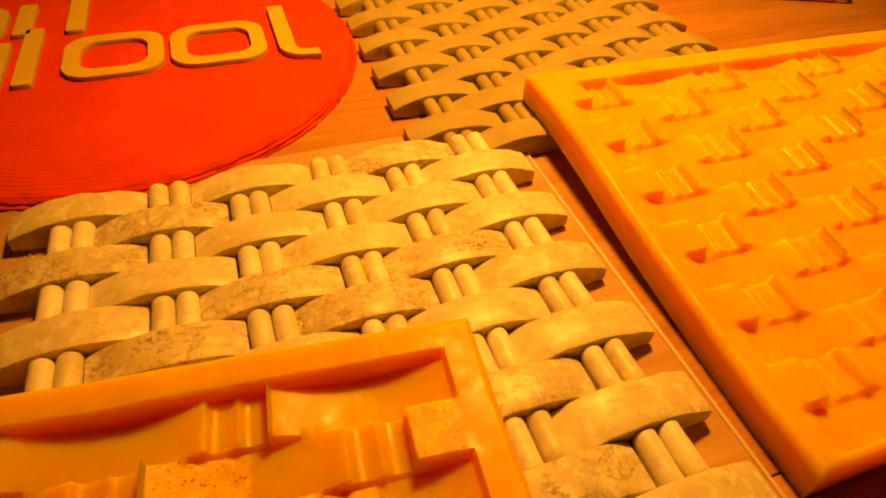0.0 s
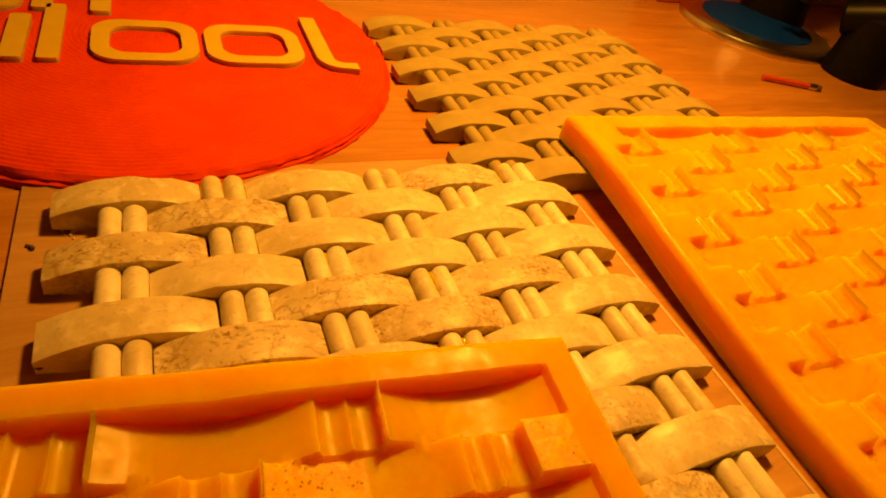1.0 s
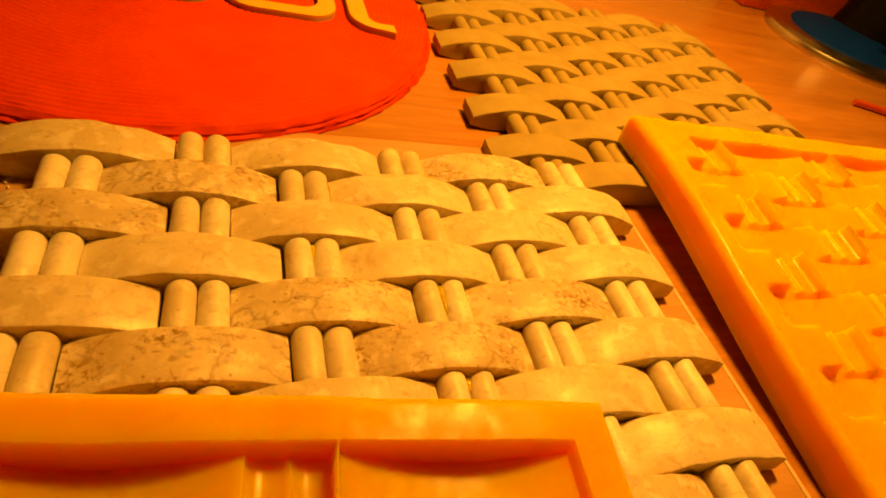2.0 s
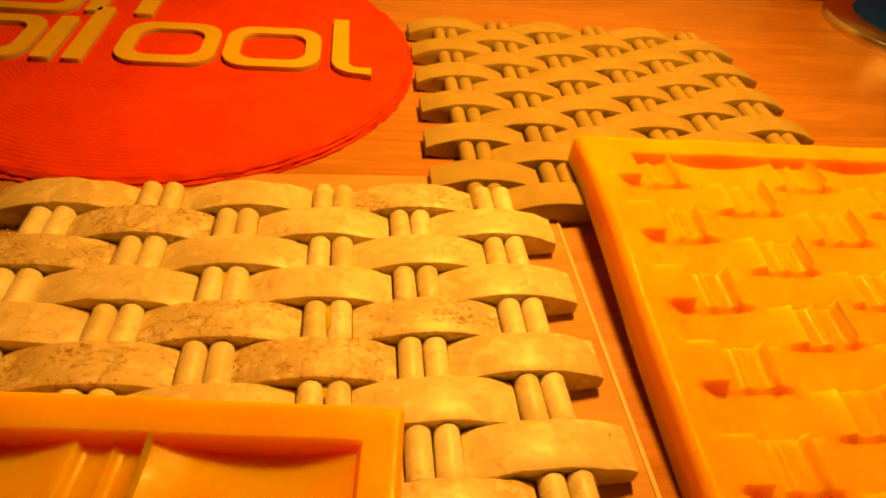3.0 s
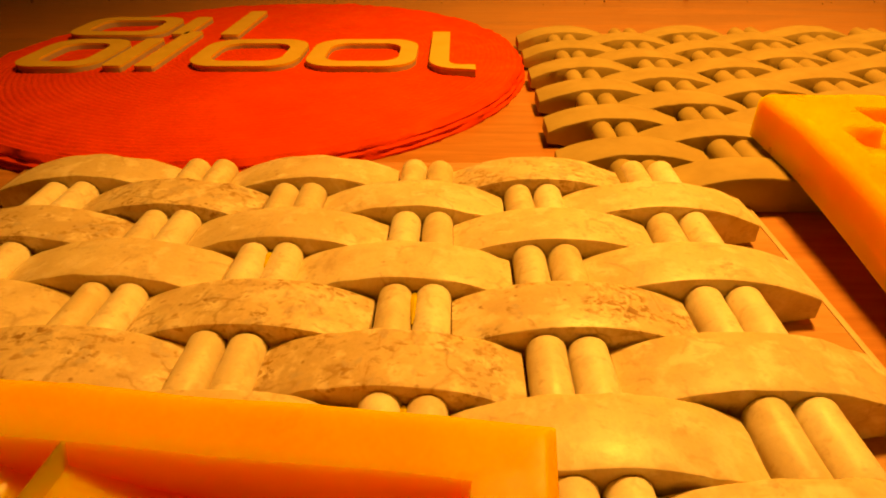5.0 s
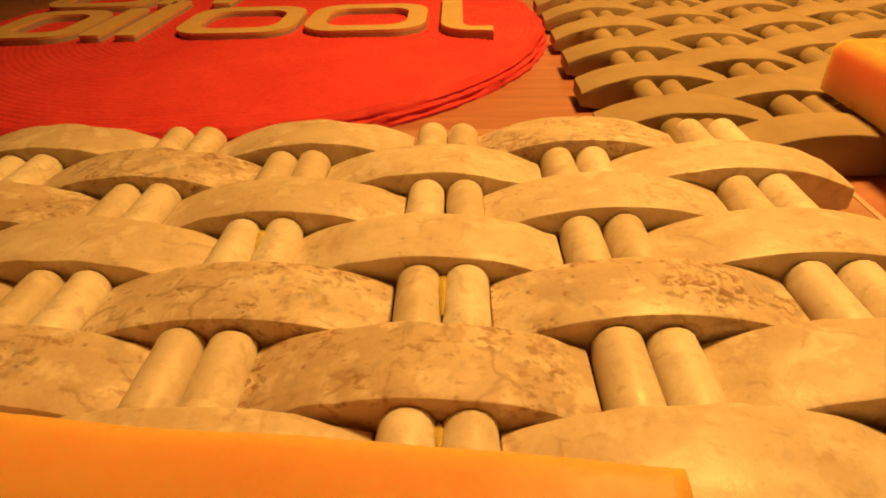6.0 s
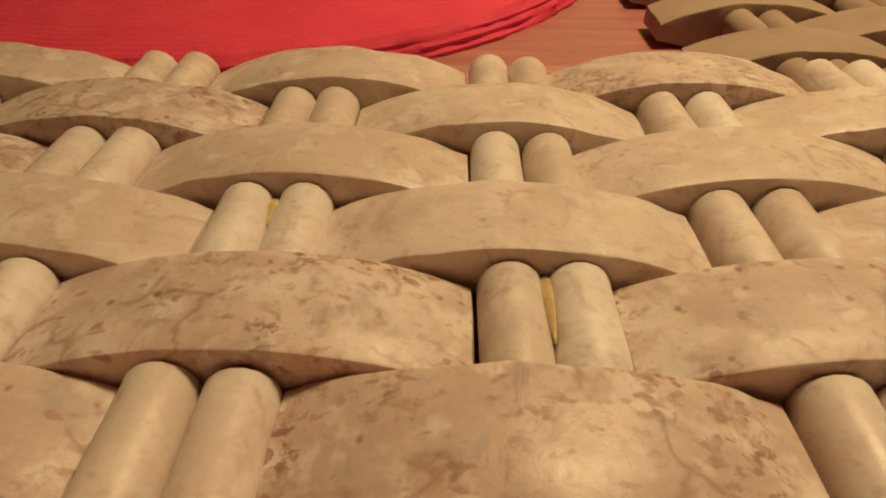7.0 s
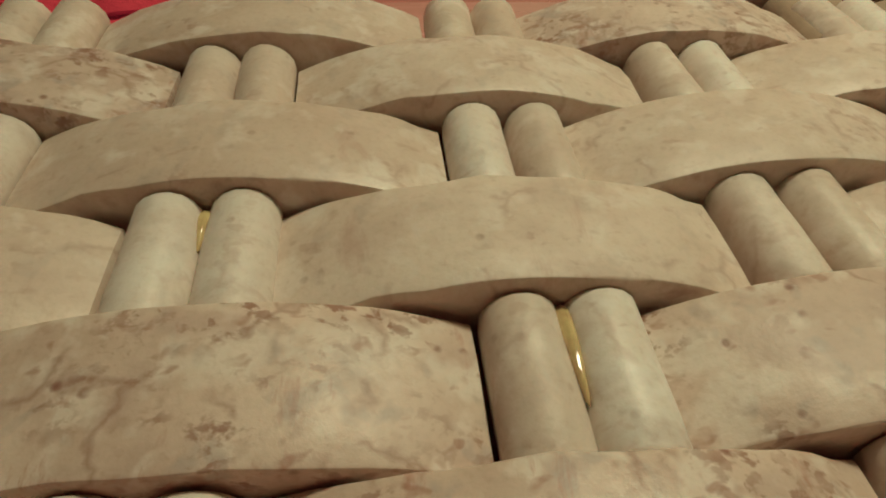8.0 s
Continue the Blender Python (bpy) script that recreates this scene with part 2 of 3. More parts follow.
# ---- the room and the table ----
def room():
    x0, x1, y0, y1, z0, z1, d = -2.0, 2.6, -2.6, 0.4735, -0.74, 1.75, 0.12
    walls = {
        "wall_north": ((x1 - x0, d, z1 - z0), ((x0 + x1) / 2, y1 + d / 2, z0)),
        "wall_south": ((x1 - x0, d, z1 - z0), ((x0 + x1) / 2, y0 - d / 2, z0)),
        "wall_west": ((d, y1 - y0, z1 - z0), (x0 - d / 2, (y0 + y1) / 2, z0)),
        "wall_east": ((d, y1 - y0, z1 - z0), (x1 + d / 2, (y0 + y1) / 2, z0)),
    }
    for name, (size, at) in walls.items():
        ob = new(name, box(name, size, PLASTER, 0))
        ob.location = at
        tagged(ob, "cream plastered wall of the workshop room", "wall", kind="structure")
    for name, at, mat, text in (("floor", (0.3, -1.05, z0 - d), TABLE, "brown wooden floor under the work table"),
                                ("ceiling", (0.3, -1.05, z1), PLASTER, "plain cream plaster ceiling of the room")):
        ob = new(name, box(name, (x1 - x0 + 2 * d, y1 - y0 + 2 * d, d), mat, 0))
        ob.location = at
        tagged(ob, text, name, kind="structure")


def work_table():
    x0, x1, y0, y1 = -0.75, 1.35, -0.55, 0.4715
    table = new("work_table")
    table.location = ((x0 + x1) / 2, (y0 + y1) / 2, -0.74)
    tagged(table, "wide work table with an orange-brown beech laminate top", "table")
    joint, gap = -0.2446, 0.0009
    for a, b in ((y0, joint - gap / 2), (joint + gap / 2, y1)):
        part("tabletop_board", box("tabletop_board", (x1 - x0, b - a, 0.036), TABLE, 0.0006), table, pose(0, (a + b) / 2 - (y0 + y1) / 2, 0.704))
    leg = box("leg", (0.06, 0.06, 0.704), TABLE, 0.004)
    for sx in (-1, 1):
        for sy in (-1, 1):
            part("leg", leg, table, pose(sx * (x1 - x0 - 0.12) / 2, sy * (y1 - y0 - 0.12) / 2, 0))
    return table


# ---- the woven panels ----
PERIOD, PITCH, ROWS_N = 0.094, 0.0227, 12
EVEN_X, ODD_X, LONG = -0.0040, 0.0395, 0.0700
EVEN_ROD, ODD_ROD, ROD_GAP = 0.0786, 0.0279, 0.0058


def strip_mesh(name, long, wide, low, high, base, mat, seed):
    """An arched strip: humped along x, flat sides, worn upper edges, undercut tips."""
    rnd = random.Random(seed)
    nx, verts, faces = 21, [], []
    wear = [rnd.uniform(0.0003, 0.0008) for _ in range(2)]
    off = Vector((rnd.uniform(0, 50), rnd.uniform(0, 50), rnd.uniform(0, 50)))
    skew = rnd.uniform(-0.0006, 0.0006)
    for i in range(nx + 2):
        k = min(max(i - 1, 0), nx - 1)
        u = -1 + 2 * k / (nx - 1)
        cap = i in (0, nx + 1)
        x = u * long / 2 * (1.0 if not cap else 1.006)
        top = low + (high - low) * (1 - abs(u) ** 2.1) - base
        under = 0.0022 * max(0.0, (abs(u) - 0.72) / 0.28) ** 0.7
        h = wide / 2 - (0.0007 if cap else 0.0)
        t = top - (0.0009 if cap else 0.0)
        w0, w1 = wear
        ring = [(-h, under), (-h, t * 0.55), (-h, t - w0), (-h + 0.35 * w0, t - 0.35 * w0), (-h + 1.1 * w0, t),
                (-h * 0.4, t + 0.0003), (h * 0.4, t + 0.0003), (h - 1.1 * w1, t), (h - 0.35 * w1, t - 0.35 * w1), (h, t - w1), (h, t * 0.55), (h, under)]
        for y, z in ring:
            p = Vector((x, y, z))
            n = noise.noise(p * 110 + off) * 0.00055 + noise.noise(p * 420 + off) * 0.00022
            grow = 1.0 if z > under + 0.001 else 0.0
            verts.append((x + n * 0.5 * grow, y + skew * u + n * grow, z + n * 0.7 * grow))
    m = 12
    for i in range(nx + 1):
        for j in range(m):
            a, b = i * m + j, i * m + (j + 1) % m
            faces.append((a, b, b + m, a + m))
    faces.append(tuple(range(m))[::-1])
    faces.append(tuple(range((nx + 1) * m, (nx + 2) * m)))
    return fixed_normals(mesh_from(name, verts, faces, mat, 32))


def rod_mesh(name, long, radius, mat, seed):
    """A short round rod along y with slightly broken ends, resting on z = 0."""
    rnd = random.Random(seed)
    off = Vector((rnd.uniform(0, 50), rnd.uniform(0, 50), rnd.uniform(0, 50)))
    stations = [(-0.5, 0.80), (-0.485, 0.93), (-0.46, 1.0), (-0.25, 1.0), (0.0, 1.01), (0.25, 1.0), (0.46, 1.0), (0.485, 0.93), (0.5, 0.80)]
    verts, faces, around = [], [], 18
    for s, k in stations:
        for j in range(around):
            a = 2 * math.pi * j / around
            p = Vector((radius * k * math.cos(a), s * long, 1.6 * radius + (radius if a < math.pi else 1.6 * radius) * k * math.sin(a)))
            n = noise.noise(p * 130 + off) * 0.0003
            verts.append((p.x + n * math.cos(a), p.y + 0.5 * n, p.z + n * math.sin(a)))
    for i in range(len(stations) - 1):
        for j in range(around):
            a, b = i * around + j, i * around + (j + 1) % around
            faces.append((a, b, b + around, a + around))
    faces.append(tuple(range(around))[::-1])
    faces.append(tuple(range((len(stations) - 1) * around, len(stations) * around)))
    return fixed_normals(mesh_from(name, verts, faces, mat, 50))


STAINED = {(4, 1), (5, 0), (5, 1), (4, 2), (1, 0), (8, 2), (2, 0), (10, 2), (0, 2), (6, 0), (7, 1)}


def woven_panel(name, label, at, base, low, high, radius, strip_mats, rod_mat, seed, strip_name):
    """Twelve rows of arched strips over pairs of rods; odd rows are shifted by half a period."""
    rnd = random.Random(seed)
    panel = new(name)
    panel.location = at
    tagged(panel, label, "tile panel")
    forms = {m.name: [strip_mesh(strip_name, LONG, 0.0216, low, high, base, m, seed + 7 * k) for k in range(5)] for m in strip_mats}
    rods = [rod_mesh("rod", 0.0238, radius, rod_mat, seed + 3 * k) for k in range(5)]
    for r in range(ROWS_N):
        odd = r % 2
        for s in range(3):
            mat = strip_mats[-1] if (r, s) in STAINED else strip_mats[0]
            x = s * PERIOD + (ODD_X if odd else EVEN_X) + LONG / 2
            turn = rnd.uniform(-0.7, 0.7) + (180 if rnd.random() < 0.5 else 0)
            part(strip_name, rnd.choice(forms[mat.name]), panel,
                 pose(x + rnd.uniform(-0.0004, 0.0004), -r * PITCH + rnd.uniform(-0.0003, 0.0003), base, 0, 0, turn))
            for side in (-1, 1):
                x = s * PERIOD + (ODD_ROD if odd else EVEN_ROD) + side * ROD_GAP
                part("rod", rnd.choice(rods), panel,
                     pose(x + rnd.uniform(-0.0003, 0.0003), -r * PITCH + rnd.uniform(-0.0005, 0.0005), base + rnd.uniform(0, 0.0007), 0, 0, rnd.uniform(-1.2, 1.2)))
    return panel


def backing_board():
    board = new("backing_board", box("backing_board", (0.3276, 0.312, 0.0028), BOARD, 0.0006))
    board.location = (0.1425, -0.115, 0.0)
    part("edge_band", box("edge_band", (0.0022, 0.312, 0.0024), EDGE, 0.0004), board, pose(0.1649, 0, 0.0006), "pale worn edge band")
    tagged(board, "thin varnished wooden backing board lying on the table", "board")


def resin_bead(panel, x, y, long, tall):
    """A drop of glue in the groove: broad and blunt behind, drawn out thin in front."""
    bm = bmesh.new()
    bmesh.ops.create_uvsphere(bm, u_segments=14, v_segments=10, radius=1.0)
    for v in bm.verts:
        k = (v.co.y + 1) / 2
        v.co = Vector((v.co.x * (0.0006 + 0.0018 * k * k), v.co.y * long / 2, v.co.z * (0.0008 + 0.0009 * k) + noise.noise(v.co * 3 + Vector((x * 900, y * 900, 0))) * 0.0002))
    me = bpy.data.meshes.new("resin_bead")
    bm.to_mesh(me)
    bm.free()
    me.materials.append(RESIN)
    me.shade_smooth()
    part("resin_bead", me, panel, pose(x, y, tall), "shiny yellow resin bead")


def inclusion(panel, x, y, z, spread, seed):
    """A dark knot in the stone: a few flat grains sunk into the surface."""
    rnd = random.Random(seed)
    bm = bmesh.new()
    for _ in range(9):
        r = rnd.uniform(0.0004, 0.0011)
        bmesh.ops.create_icosphere(bm, subdivisions=2, radius=r,
                                   matrix=pose(rnd.gauss(0, spread), rnd.gauss(0, spread * 0.6), 0, 0, 0, rnd.uniform(0, 180)) @ Matrix.Diagonal((1.8, 0.8, 0.25, 1)))
    me = bpy.data.meshes.new("inclusion")
    bm.to_mesh(me)
    bm.free()
    me.materials.append(GRAPHITE)
    me.shade_smooth()
    part("inclusion", me, panel, pose(x, y, z, 0, 12, 0), "dark brown inclusion in the stone")


# ---- the silicone moulds ----
THICK = 0.0205
PRINT_W, PRINT_D = 0.3012, ROWS_N * PITCH


def mould_depth(x, row):
    """How deep the mould is pressed in at x, measured from its inner right edge leftwards, in a row counted from the back."""
    odd = row % 2
    for s in range(3):
        a = s * PERIOD + (ODD_X if odd else EVEN_X) - EVEN_X
        if a <= x <= a + LONG:
            u = (x - a) / LONG * 2 - 1
            tip = min(1.0, (PRINT_W - x) / 0.011) if odd and s == 2 else 1.0
            return (0.0034 + 0.0056 * (1 - abs(u) ** 2.1)) * tip
        c = s * PERIOD + (ODD_ROD if odd else EVEN_ROD) - EVEN_X
        for side in (-1, 1):
            d = abs(x - c - side * ROD_GAP)
            if d <= ROD_GAP:
                return 0.0042 + 0.5 * math.sqrt(max(0.0, 0.0060 ** 2 - d ** 2))
    return 0.0


def gritty_lit_spot(x, row, rows):
    """In the rows given, the corner block and each strip pocket's lamp-facing half: pitted print, coloured as lit."""
    if row not in rows:
        return False
    if row % 2 and 0.0 < x < ODD_X - EVEN_X - 0.0241:
        return row == 1
    for s in range(3):
        a = s * PERIOD + (ODD_X if row % 2 else EVEN_X) - EVEN_X
        if a + 0.5 * LONG < x < a + LONG - 0.001:
            return True
    return False


def mould_mesh(name, seed, wave, deep, lift, gritty_lit_rows, rims, edge_round, e):
    """A slab with the print of the panel in it; rims are the widths left of, right of, behind and before the print."""
    left, right, back, front = rims
    whole_w, whole_d = left + PRINT_W + right, front + PRINT_D + back
    steps = (0.0, 0.04, 0.15, 0.32, 0.55, 0.8, 1.05, 1.6)
    xs = {edge_round * k for k in steps} | {whole_w - edge_round * k for k in steps}
    inner = set()
    for odd in (0, 1):
        for s in range(3):
            a = s * PERIOD + (ODD_X if odd else EVEN_X) - EVEN_X
            inner |= {a - e, a + e, a + LONG - e, a + LONG + e} | {a + LONG * k / 22 for k in range(1, 22)}
            c = s * PERIOD + (ODD_ROD if odd else EVEN_ROD) - EVEN_X
            inner |= {c + 0.012 * k / 11 for k in range(-11, 12)} | {c - 0.012 - e, c + 0.012 + e}
    xs |= {whole_w - right - v for v in inner if -0.002 < v < PRINT_W + 0.002}
    xs = sorted(xs)
    xs = [xs[0]] + [b for a, b in zip(xs, xs[1:]) if b - a > 1e-5]
    ys = {edge_round * k for k in steps} | {whole_d - edge_round * k for k in steps}
    for r in range(ROWS_N + 1):
        y = front + r * PITCH
        ys |= {y - e, y + e}
        if r < ROWS_N:
            ys |= {y + PITCH * k / 5 for k in range(1, 5)}
    ys = sorted(ys)
    off = Vector((seed * 3.1, seed * 1.7, 0))
    verts, faces, floor_z = [], [], []
    for y in ys:
        row = int((whole_d - back - y) // PITCH)
        for x in xs:
            v = whole_w - right - x
            inside = 0 <= row < ROWS_N and 0.0 <= v <= PRINT_W
            d = deep * mould_depth(v, row) if inside else 0.0
            edge = min(x, y, whole_w - x, whole_d - y)
            if edge < edge_round:
                d = max(d, edge_round - math.sqrt(max(0.0, edge_round ** 2 - (edge_round - edge) ** 2)))
            p = Vector((x, y, 0))
            soft = noise.noise(p * 45 + off) * 0.0007 + noise.noise(p * 200 + off) * 0.00018
            bow = noise.noise(p * 14 + off) * wave
            k = min(max((y - 0.06) / 0.195, 0.0), 1.0)
            rise = lift * (0.55 * k + 0.45 * k * k * (3 - 2 * k))
            floor_z.append(rise)
            verts.append((x + bow * 0.8, y + noise.noise(p * 16 + off * 2) * wave, rise + THICK - d + soft + abs(bow) * 0.4))
    nx, ny = len(xs), len(ys)
    for j in range(ny - 1):
        for i in range(nx - 1):
            a = j * nx + i
            faces.append((a, a + 1, a + 1 + nx, a + nx))
    border = [i for i in range(nx)] + [j * nx + nx - 1 for j in range(1, ny)] + [(ny - 1) * nx + i for i in range(nx - 2, -1, -1)] + [j * nx for j in range(ny - 2, 0, -1)]
    start, count = len(verts), len(border)
    for level in (0.5, 0.0):
        for k in border:
            x, y, z = verts[k]
            verts.append((x, y, floor_z[k] + THICK * level))
    for k in range(count):
        j = (k + 1) % count
        faces.append((border[j], border[k], start + k, start + j))
        faces.append((start + j, start + k, start + count + k, start + count + j))
    under = len(verts)
    for (x, y, z), rise in zip(verts[:nx * ny], floor_z):
        verts.append((x, y, rise))
    for j in range(ny - 1):
        for i in range(nx - 1):
            a = under + j * nx + i
            faces.append((a + nx, a + nx + 1, a + 1, a))
    me = mesh_from(name, verts, faces, SILICONE, 34)
    # second material: pitted, with the lamp's light in its colour
    me.materials.append(GRITTY_LIT)
    for j in range(ny - 1):
        row = int((whole_d - back - (ys[j] + ys[j + 1]) / 2) // PITCH)
        for i in range(nx - 1):
            if gritty_lit_spot(whole_w - right - (xs[i] + xs[i + 1]) / 2, row, gritty_lit_rows):
                me.polygons[j * (nx - 1) + i].material_index = 1
    bm = bmesh.new()
    bm.from_mesh(me)
    bmesh.ops.remove_doubles(bm, verts=bm.verts, dist=0.000005)
    bm.to_mesh(me)
    bm.free()
    return me


def mould(label, m, mesh):
    ob = new("silicone_mould", mesh)
    ob.matrix_world = m
    return tagged(ob, label, "mould", "silicone moulds")


# ---- the red disc with its raised emblem ----
DISC = (0.044, 0.2095)


def disc_profile():
    big, pts = 0.188, [(0.0, 0.0125)]
    r = 0.0012
    while r < 0.1845:
        z = 0.0125 - 0.0018 * (r / big) ** 2
        near = max(0.0, (r - 0.150) / 0.035)
        z += 0.00016 * math.sin(2 * math.pi * r / 0.0036) * (1 + 2.2 * near) - 0.0016 * near ** 2
        pts.append((r, z))
        r += 0.0009
    pts += [(0.1855, 0.0078), (0.1868, 0.0066), (0.1864, 0.0054), (0.1884, 0.0042), (0.1880, 0.0026), (0.1896, 0.0014), (0.1892, 0.0), (0.0, 0.0)]
    return pts


def red_disc():
    def wobble(r, z, a):
        p = Vector((r * math.cos(a), r * math.sin(a), z))
        n = noise.noise(p * 60) * 0.00022 + noise.noise(p * 260) * 0.00012
        if r > 0.150:
            n += noise.noise(p * 90) * 0.0009 * min(1.0, (r - 0.150) / 0.03)
        if r > 0.18:
            n += noise.noise(p * 330) * 0.00045
        return r + (n * 2.0 if r > 0.18 else 0), (z + n if z > 0.001 else z)
    disc = new("red_disc", lathe("red_disc", disc_profile(), RED, 220, wobble, 60))
    disc.location = (*DISC, 0.0)
    tagged(disc, "round red rubber disc with coiled ridges and raised ochre emblem", "sign disc")
    return disc


def rounded_loop(x0, x1, y0, y1, r, n=6):
    pts = []
    for cx, cy, a0 in ((x1 - r, y1 - r, 0), (x0 + r, y1 - r, 90), (x0 + r, y0 + r, 180), (x1 - r, y0 + r, 270)):
        for k in range(n + 1):
            a = radians(a0 + 90 * k / n)
            pts.append((cx + r * math.cos(a), cy + r * math.sin(a)))
    return pts


def slab(name, loop, hole, z0, z1, mat):
    """An upright-sided slab with the outline loop and, if given, a hole with as many corners."""
    n, verts, faces = len(loop), [], []
    for z in (z0, z1):
        verts += [(x, y, z) for x, y in loop]
        if hole:
            verts += [(x, y, z) for x, y in hole]
    step = 2 * n if hole else n
    for k in range(n):
        j = (k + 1) % n
        faces.append((k, j, step + j, step + k))
        if hole:
            faces.append((n + j, n + k, step + n + k, step + n + j))
            faces.append((step + k, step + j, step + n + j, step + n + k))
            faces.append((j, k, n + k, n + j))
    if not hole:
        faces += [tuple(range(step, 2 * step)), tuple(range(n))[::-1]]
    return fixed_normals(mesh_from(name, verts, faces, mat, 30))


def emblem(disc):
    """Plain bars and rings, flat and raised, in place of the firm's mark."""
    w = 0.0118
    rings = [(-0.115, -0.040, 0.239, 0.301, 0.017), (-0.107, -0.050, 0.156, 0.227, 0.018), (0.008, 0.080, 0.157, 0.226, 0.020), (0.085, 0.158, 0.157, 0.226, 0.020)]
    bars = [(-0.033, -0.020, 0.242, 0.301), (0.006, 0.020, 0.240, 0.324), (-0.044, -0.031, 0.157, 0.228),
            (-0.023, -0.010, 0.157, 0.250)]
    ground = 0.0116
    turn = [radians(180 + 90 * k / 8) for k in range(9)]
    hook = [(0.167, 0.249), (0.167, 0.176)] + [(0.187 + 0.020 * math.cos(a), 0.172 + 0.020 * math.sin(a)) for a in turn] + [(0.197, 0.150), (0.197, 0.161)]
    hook += [(0.188 + 0.008 * math.cos(a), 0.170 + 0.009 * math.sin(a)) for a in reversed(turn)] + [(0.180, 0.176), (0.180, 0.249)]
    hook = [(x - DISC[0], y - DISC[1]) for x, y in hook]
    core = part("emblem_hook", slab("emblem_hook", hook, None, ground - 0.003, ground + 0.0030, GREY), disc, None, "raised hook with a grey core")
    part("face", slab("face", hook, None, ground + 0.0030, ground + 0.0046, YELLOW), core, None, "ochre yellow face")
    for k, (x0, x1, y0, y1, r) in enumerate(rings):
        outer = rounded_loop(x0, x1, y0, y1, r)
        inner = rounded_loop(x0 + w, x1 - w, y0 + w, y1 - w, r - w * 0.6)
        move = lambda pts: [(x - DISC[0], y - DISC[1]) for x, y in pts]
        core = part("emblem_ring", slab("emblem_ring", move(outer), move(inner), ground - 0.003, ground + 0.0030, GREY), disc, None, "raised ring with a grey core")
        part("face", slab("face", move(outer), move(inner), ground + 0.0030, ground + 0.0046, YELLOW), core, None, "ochre yellow face")
    for k, (x0, x1, y0, y1) in enumerate(bars):
        lift = 0.00012 * (k % 3)
        loop = [(x - DISC[0], y - DISC[1]) for x, y in rounded_loop(x0, x1, y0, y1, 0.0022, 3)]
        core = part("emblem_bar", slab("emblem_bar", loop, None, ground - 0.003, ground + 0.0030 + lift, GREY), disc, None, "raised bar with a grey core")
        part("face", slab("face", loop, None, ground + 0.0030 + lift, ground + 0.0046 + lift, YELLOW), core, None, "ochre yellow face")


# ---- small things by the wall ----
def desk_lamp():
    lamp = new("desk_lamp")
    lamp.location = (0.818, 0.331, 0.0)
    tagged(lamp, "desk lamp foot with blue top, steel rim and black joint", "lamp")
    part("foot", lathe("foot", [(0, 0.013), (0.088, 0.013), (0.098, 0.0125), (0.104, 0.010), (0.106, 0.006), (0.105, 0.0), (0, 0)], STEEL, 72), lamp, None, "brushed steel foot rim")
    part("foot_cover", lathe("foot_cover", [(0, 0.024), (0.03, 0.023), (0.064, 0.018), (0.076, 0.0145), (0.077, 0.012), (0, 0.012)], BLUE, 64), lamp, None, "dull blue enamel cover")
    part("joint", lathe("joint", [(0, 0.078), (0.030, 0.078), (0.036, 0.072), (0.037, 0.03), (0.040, 0.012), (0.040, 0.002), (0, 0.0)], BLACK, 32), lamp, pose(0.050, -0.135, 0), "black plastic clamp joint")
    part("knob", lathe("knob", [(0, 0.05), (0.019, 0.05), (0.023, 0.046), (0.023, 0.004), (0.019, 0.0), (0, 0.0)], BLACK, 28), lamp, pose(0.02, -0.10, 0.062, 70, 0, 30))
    part("post", lathe("post", [(0, 0.26), (0.036, 0.26), (0.04, 0.25), (0.043, 0.02), (0.047, 0.0), (0, 0.0)], BLACK, 32), lamp, pose(0.045, 0.02, 0.018), "black plastic post")
    part("hinge_bar", lathe("hinge_bar", [(0, 0.045), (0.004, 0.045), (0.005, 0.043), (0.005, 0.002), (0.004, 0), (0, 0)], STEEL, 20), lamp, pose(-0.045, -0.059, 0.082, 0, 90, -27), "shiny steel hinge bar")
    for k in (0.008, 0.037):
        part("hinge_rod", lathe("hinge_rod", [(0, 0.10), (0.0022, 0.10), (0.0022, 0.0), (0, 0)], STEEL, 12), lamp, pose(-0.045 + 0.89 * k, -0.059 - 0.45 * k, 0.084, -18, 10, 0), "thin steel rod")
    part("hinge_arm", box("hinge_arm", (0.095, 0.014, 0.016), BLACK, 0.003), lamp, pose(0.015, -0.055, 0.066, 0, 0, 22), "black hinge arm")


def red_box():
    thing = new("red_box")
    thing.location = (0.80, 0.444, 0.0)
    tagged(thing, "small red painted box standing against the wall", "box")
    part("body", box("body", (0.17, 0.05, 0.075), RED_PAINT, 0.004), thing)
    part("lid", box("lid", (0.174, 0.054, 0.012), RED_PAINT, 0.003), thing, pose(0, 0, 0.0755))


def pencil():
    thing = new("pencil")
    thing.matrix_world = pose(0.688, 0.180, 0.0036, 0, 0, -21.5)
    tagged(thing, "short red lacquered pencil stub lying on the table", "pencil")
    part("shaft", lathe("shaft", [(0, 0.0), (0.0034, 0.0), (0.0036, 0.001), (0.0036, 0.058), (0, 0.058)], RED_PAINT, 6, None, 20), thing, pose(0, 0, 0, 0, 90, 0))
    part("ferrule", lathe("ferrule", [(0, 0.0), (0.0037, 0), (0.0039, 0.002), (0.0037, 0.004), (0.0039, 0.007), (0.0037, 0.010), (0, 0.010)], STEEL, 16), thing, pose(0.0581, 0, 0, 0, 90, 0))
    part("eraser", lathe("eraser", [(0, 0.0), (0.0035, 0.0), (0.0035, 0.004), (0.0028, 0.006), (0, 0.0066)], GRAPHITE, 14), thing, pose(0.0682, 0, 0, 0, 90, 0))


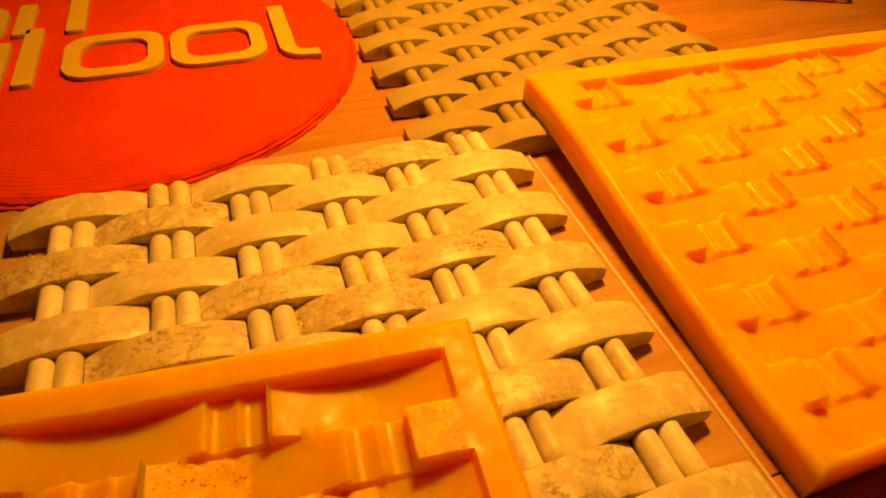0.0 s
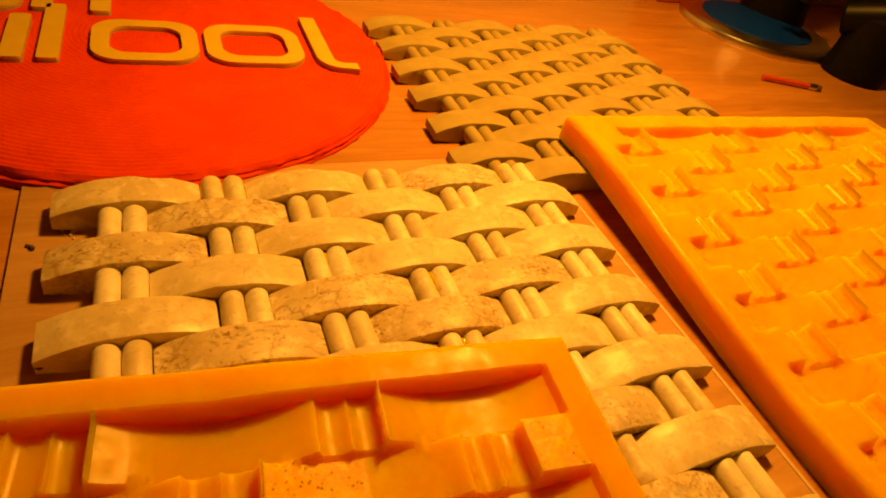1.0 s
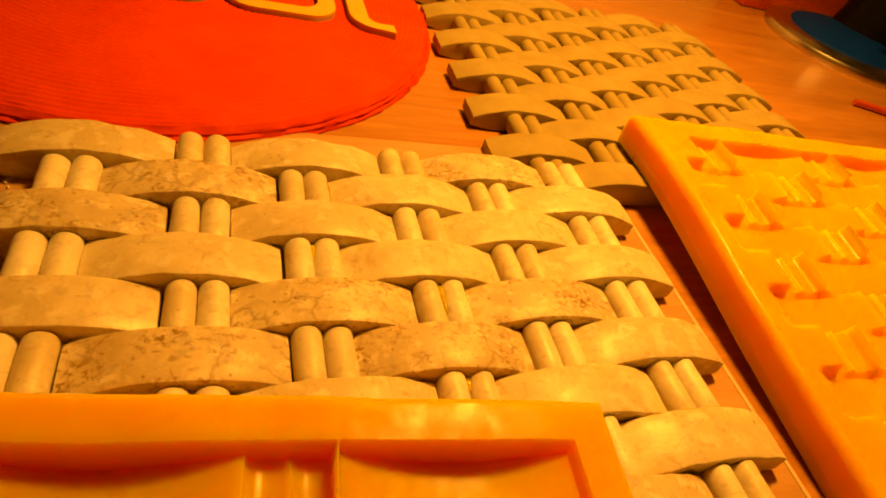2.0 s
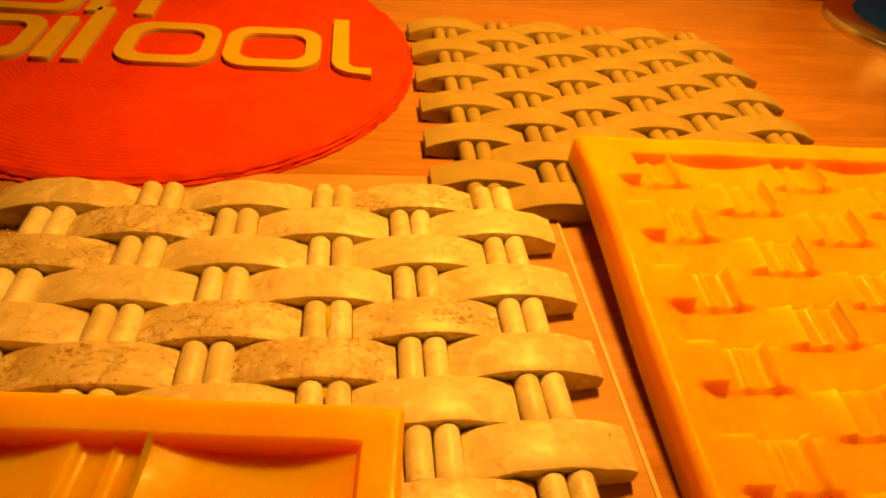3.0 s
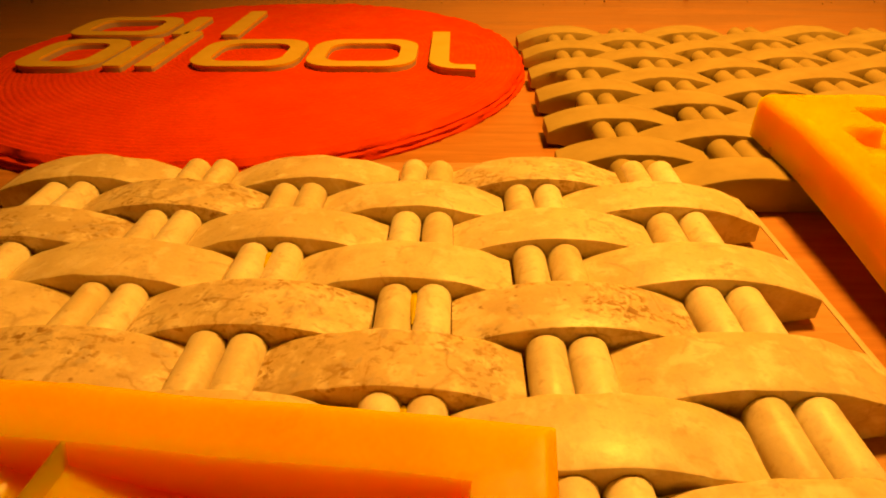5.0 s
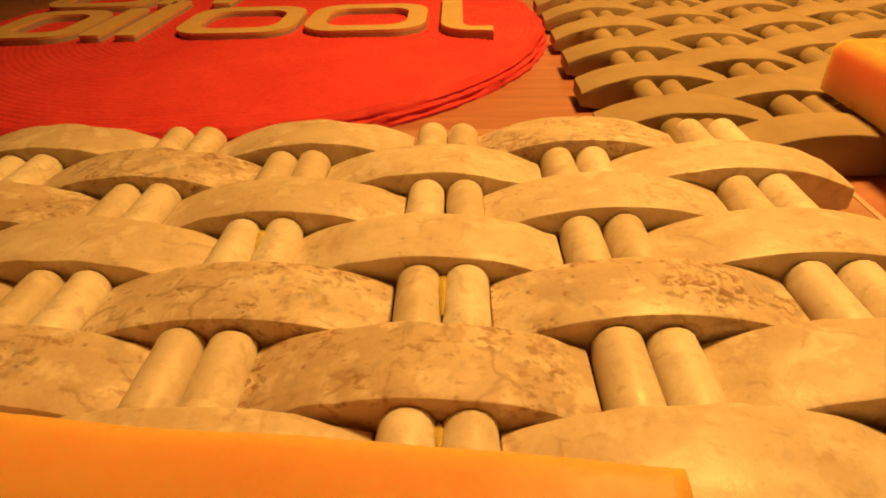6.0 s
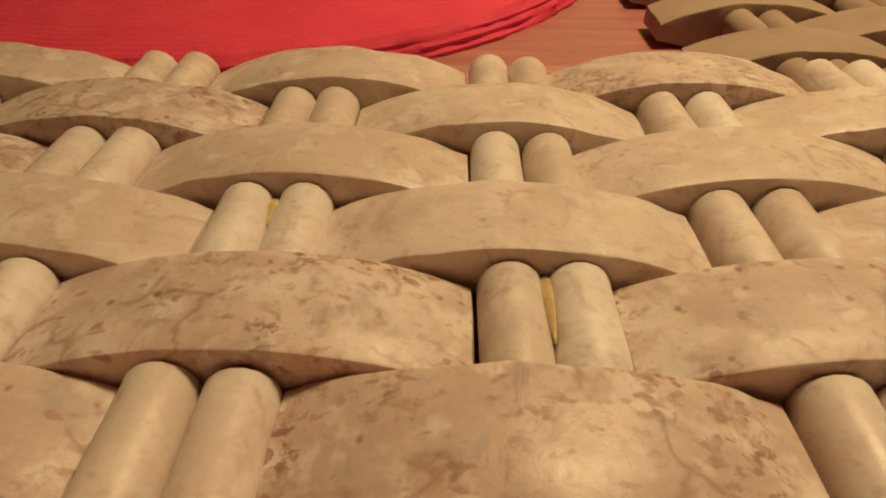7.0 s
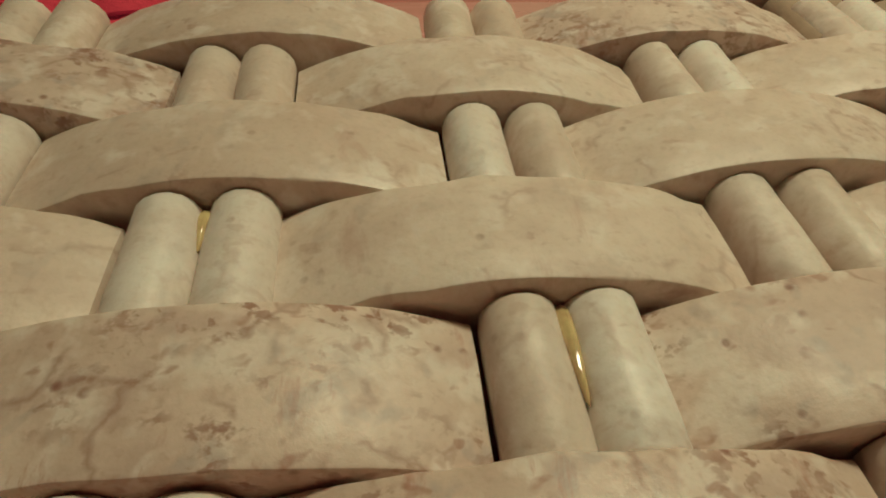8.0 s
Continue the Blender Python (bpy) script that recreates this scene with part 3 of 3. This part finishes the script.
def crumbs():
    rnd = random.Random(5)
    bm = bmesh.new()
    spots = [(0.43, 0.465, 0.0030), (0.36, 0.466, 0.0016), (0.50, 0.467, 0.0014), (0.30, 0.463, 0.0012), (-0.28, 0.465, 0.0016), (-0.17, 0.466, 0.0013),
             (0.34, 0.450, 0.0013), (-0.012, -0.022, 0.0016), (-0.014, -0.020, 0.0011)]
    for x, y, r in spots + [(rnd.uniform(-0.3, 0.7), rnd.uniform(0.435, 0.469), rnd.uniform(0.0004, 0.0008)) for _ in range(30)]:
        bmesh.ops.create_icosphere(bm, subdivisions=1, radius=r, matrix=pose(x, y, (0.0028 if y < 0 else 0) + r * 0.6, rnd.uniform(0, 360), 0, rnd.uniform(0, 360)) @ Matrix.Diagonal((1.3, 0.9, 0.8, 1)))
    me = bpy.data.meshes.new("crumbs")
    bm.to_mesh(me)
    bm.free()
    me.materials.append(GRAPHITE)
    tagged(new("crumbs", me), "dark crumbs and dust lying along the wall", "crumbs", kind="stuff")


def stone_chips():
    """Pale chips of stone and plaster lying on the board by the panel's ends."""
    rnd = random.Random(17)
    bm = bmesh.new()
    for x, y, spread, count in ((0.0040, -0.0135, 0.0014, 6), (0.2935, -0.2120, 0.0020, 8), (0.2920, -0.2570, 0.0022, 9)):
        for _ in range(count):
            r = rnd.uniform(0.0004, 0.0011)
            bmesh.ops.create_icosphere(bm, subdivisions=1, radius=r, matrix=pose(x + rnd.gauss(0, spread), y + rnd.gauss(0, spread), 0.0028 + r * 0.55, rnd.uniform(0, 360), 0, rnd.uniform(0, 360)) @ Matrix.Diagonal((1.3, 0.8, 0.7, 1)))
    me = bpy.data.meshes.new("stone_chips")
    bm.to_mesh(me)
    bm.free()
    me.materials.append(PLASTER)
    tagged(new("stone_chips", me), "pale stone chips lying on the board", "chips", kind="stuff")


room()
work_table()
backing_board()
stone_panel = woven_panel("stone_panel", "woven panel of cream marble strips and rods on a board", (0, 0, 0), 0.0028, 0.0121, 0.0197, 0.0056, [MARBLE, VEINED], ROD, 11, "marble_strip")
for row, bay, long, tall in ((4, 1, 0.016, 0.0141), (3, 1, 0.009, 0.0134), (6, 1, 0.007, 0.0134)):
    resin_bead(stone_panel, bay * PERIOD + (ODD_ROD if row % 2 else EVEN_ROD), -row * PITCH + 0.0116 - long / 2, long, tall)
inclusion(stone_panel, 0.2855, -0.1550, 0.0164, 0.0019, 3)
inclusion(stone_panel, -0.0015, -0.1018, 0.0085, 0.0004, 8)
clay_panel = woven_panel("clay_panel", "olive clay cast of the woven panel lying on the table", (0.2365, 0.2576, 0), 0.0006, 0.0088, 0.0165, 0.0053, [CLAY], CLAY, 23, "clay_strip")
mould("amber silicone mould lying draped from the clay panel onto the table", pose(0.3155, -0.2560, 0.0004, 0, 0, -1.4),
      mould_mesh("silicone_mould", 2, 0.0016, 1.05, 0.0166, (), (0.0113, 0.0190, 0.0200, 0.0055), 0.0050, 0.0011))
mould("amber silicone mould lying face up on the marble panel", pose(0.2032, -0.1538, 0.0213, 0, 0, -5.3) @ pose(-0.0300 - PRINT_W, -0.0300 - PRINT_D, 0),
      mould_mesh("silicone_mould", 5, 0.0010, 1.22, 0.0, (1, 2, 3), (0.0150, 0.0150, 0.0150, 0.0150), 0.0026, 0.0008))
emblem(red_disc())
desk_lamp()
red_box()
pencil()
crumbs()
stone_chips()
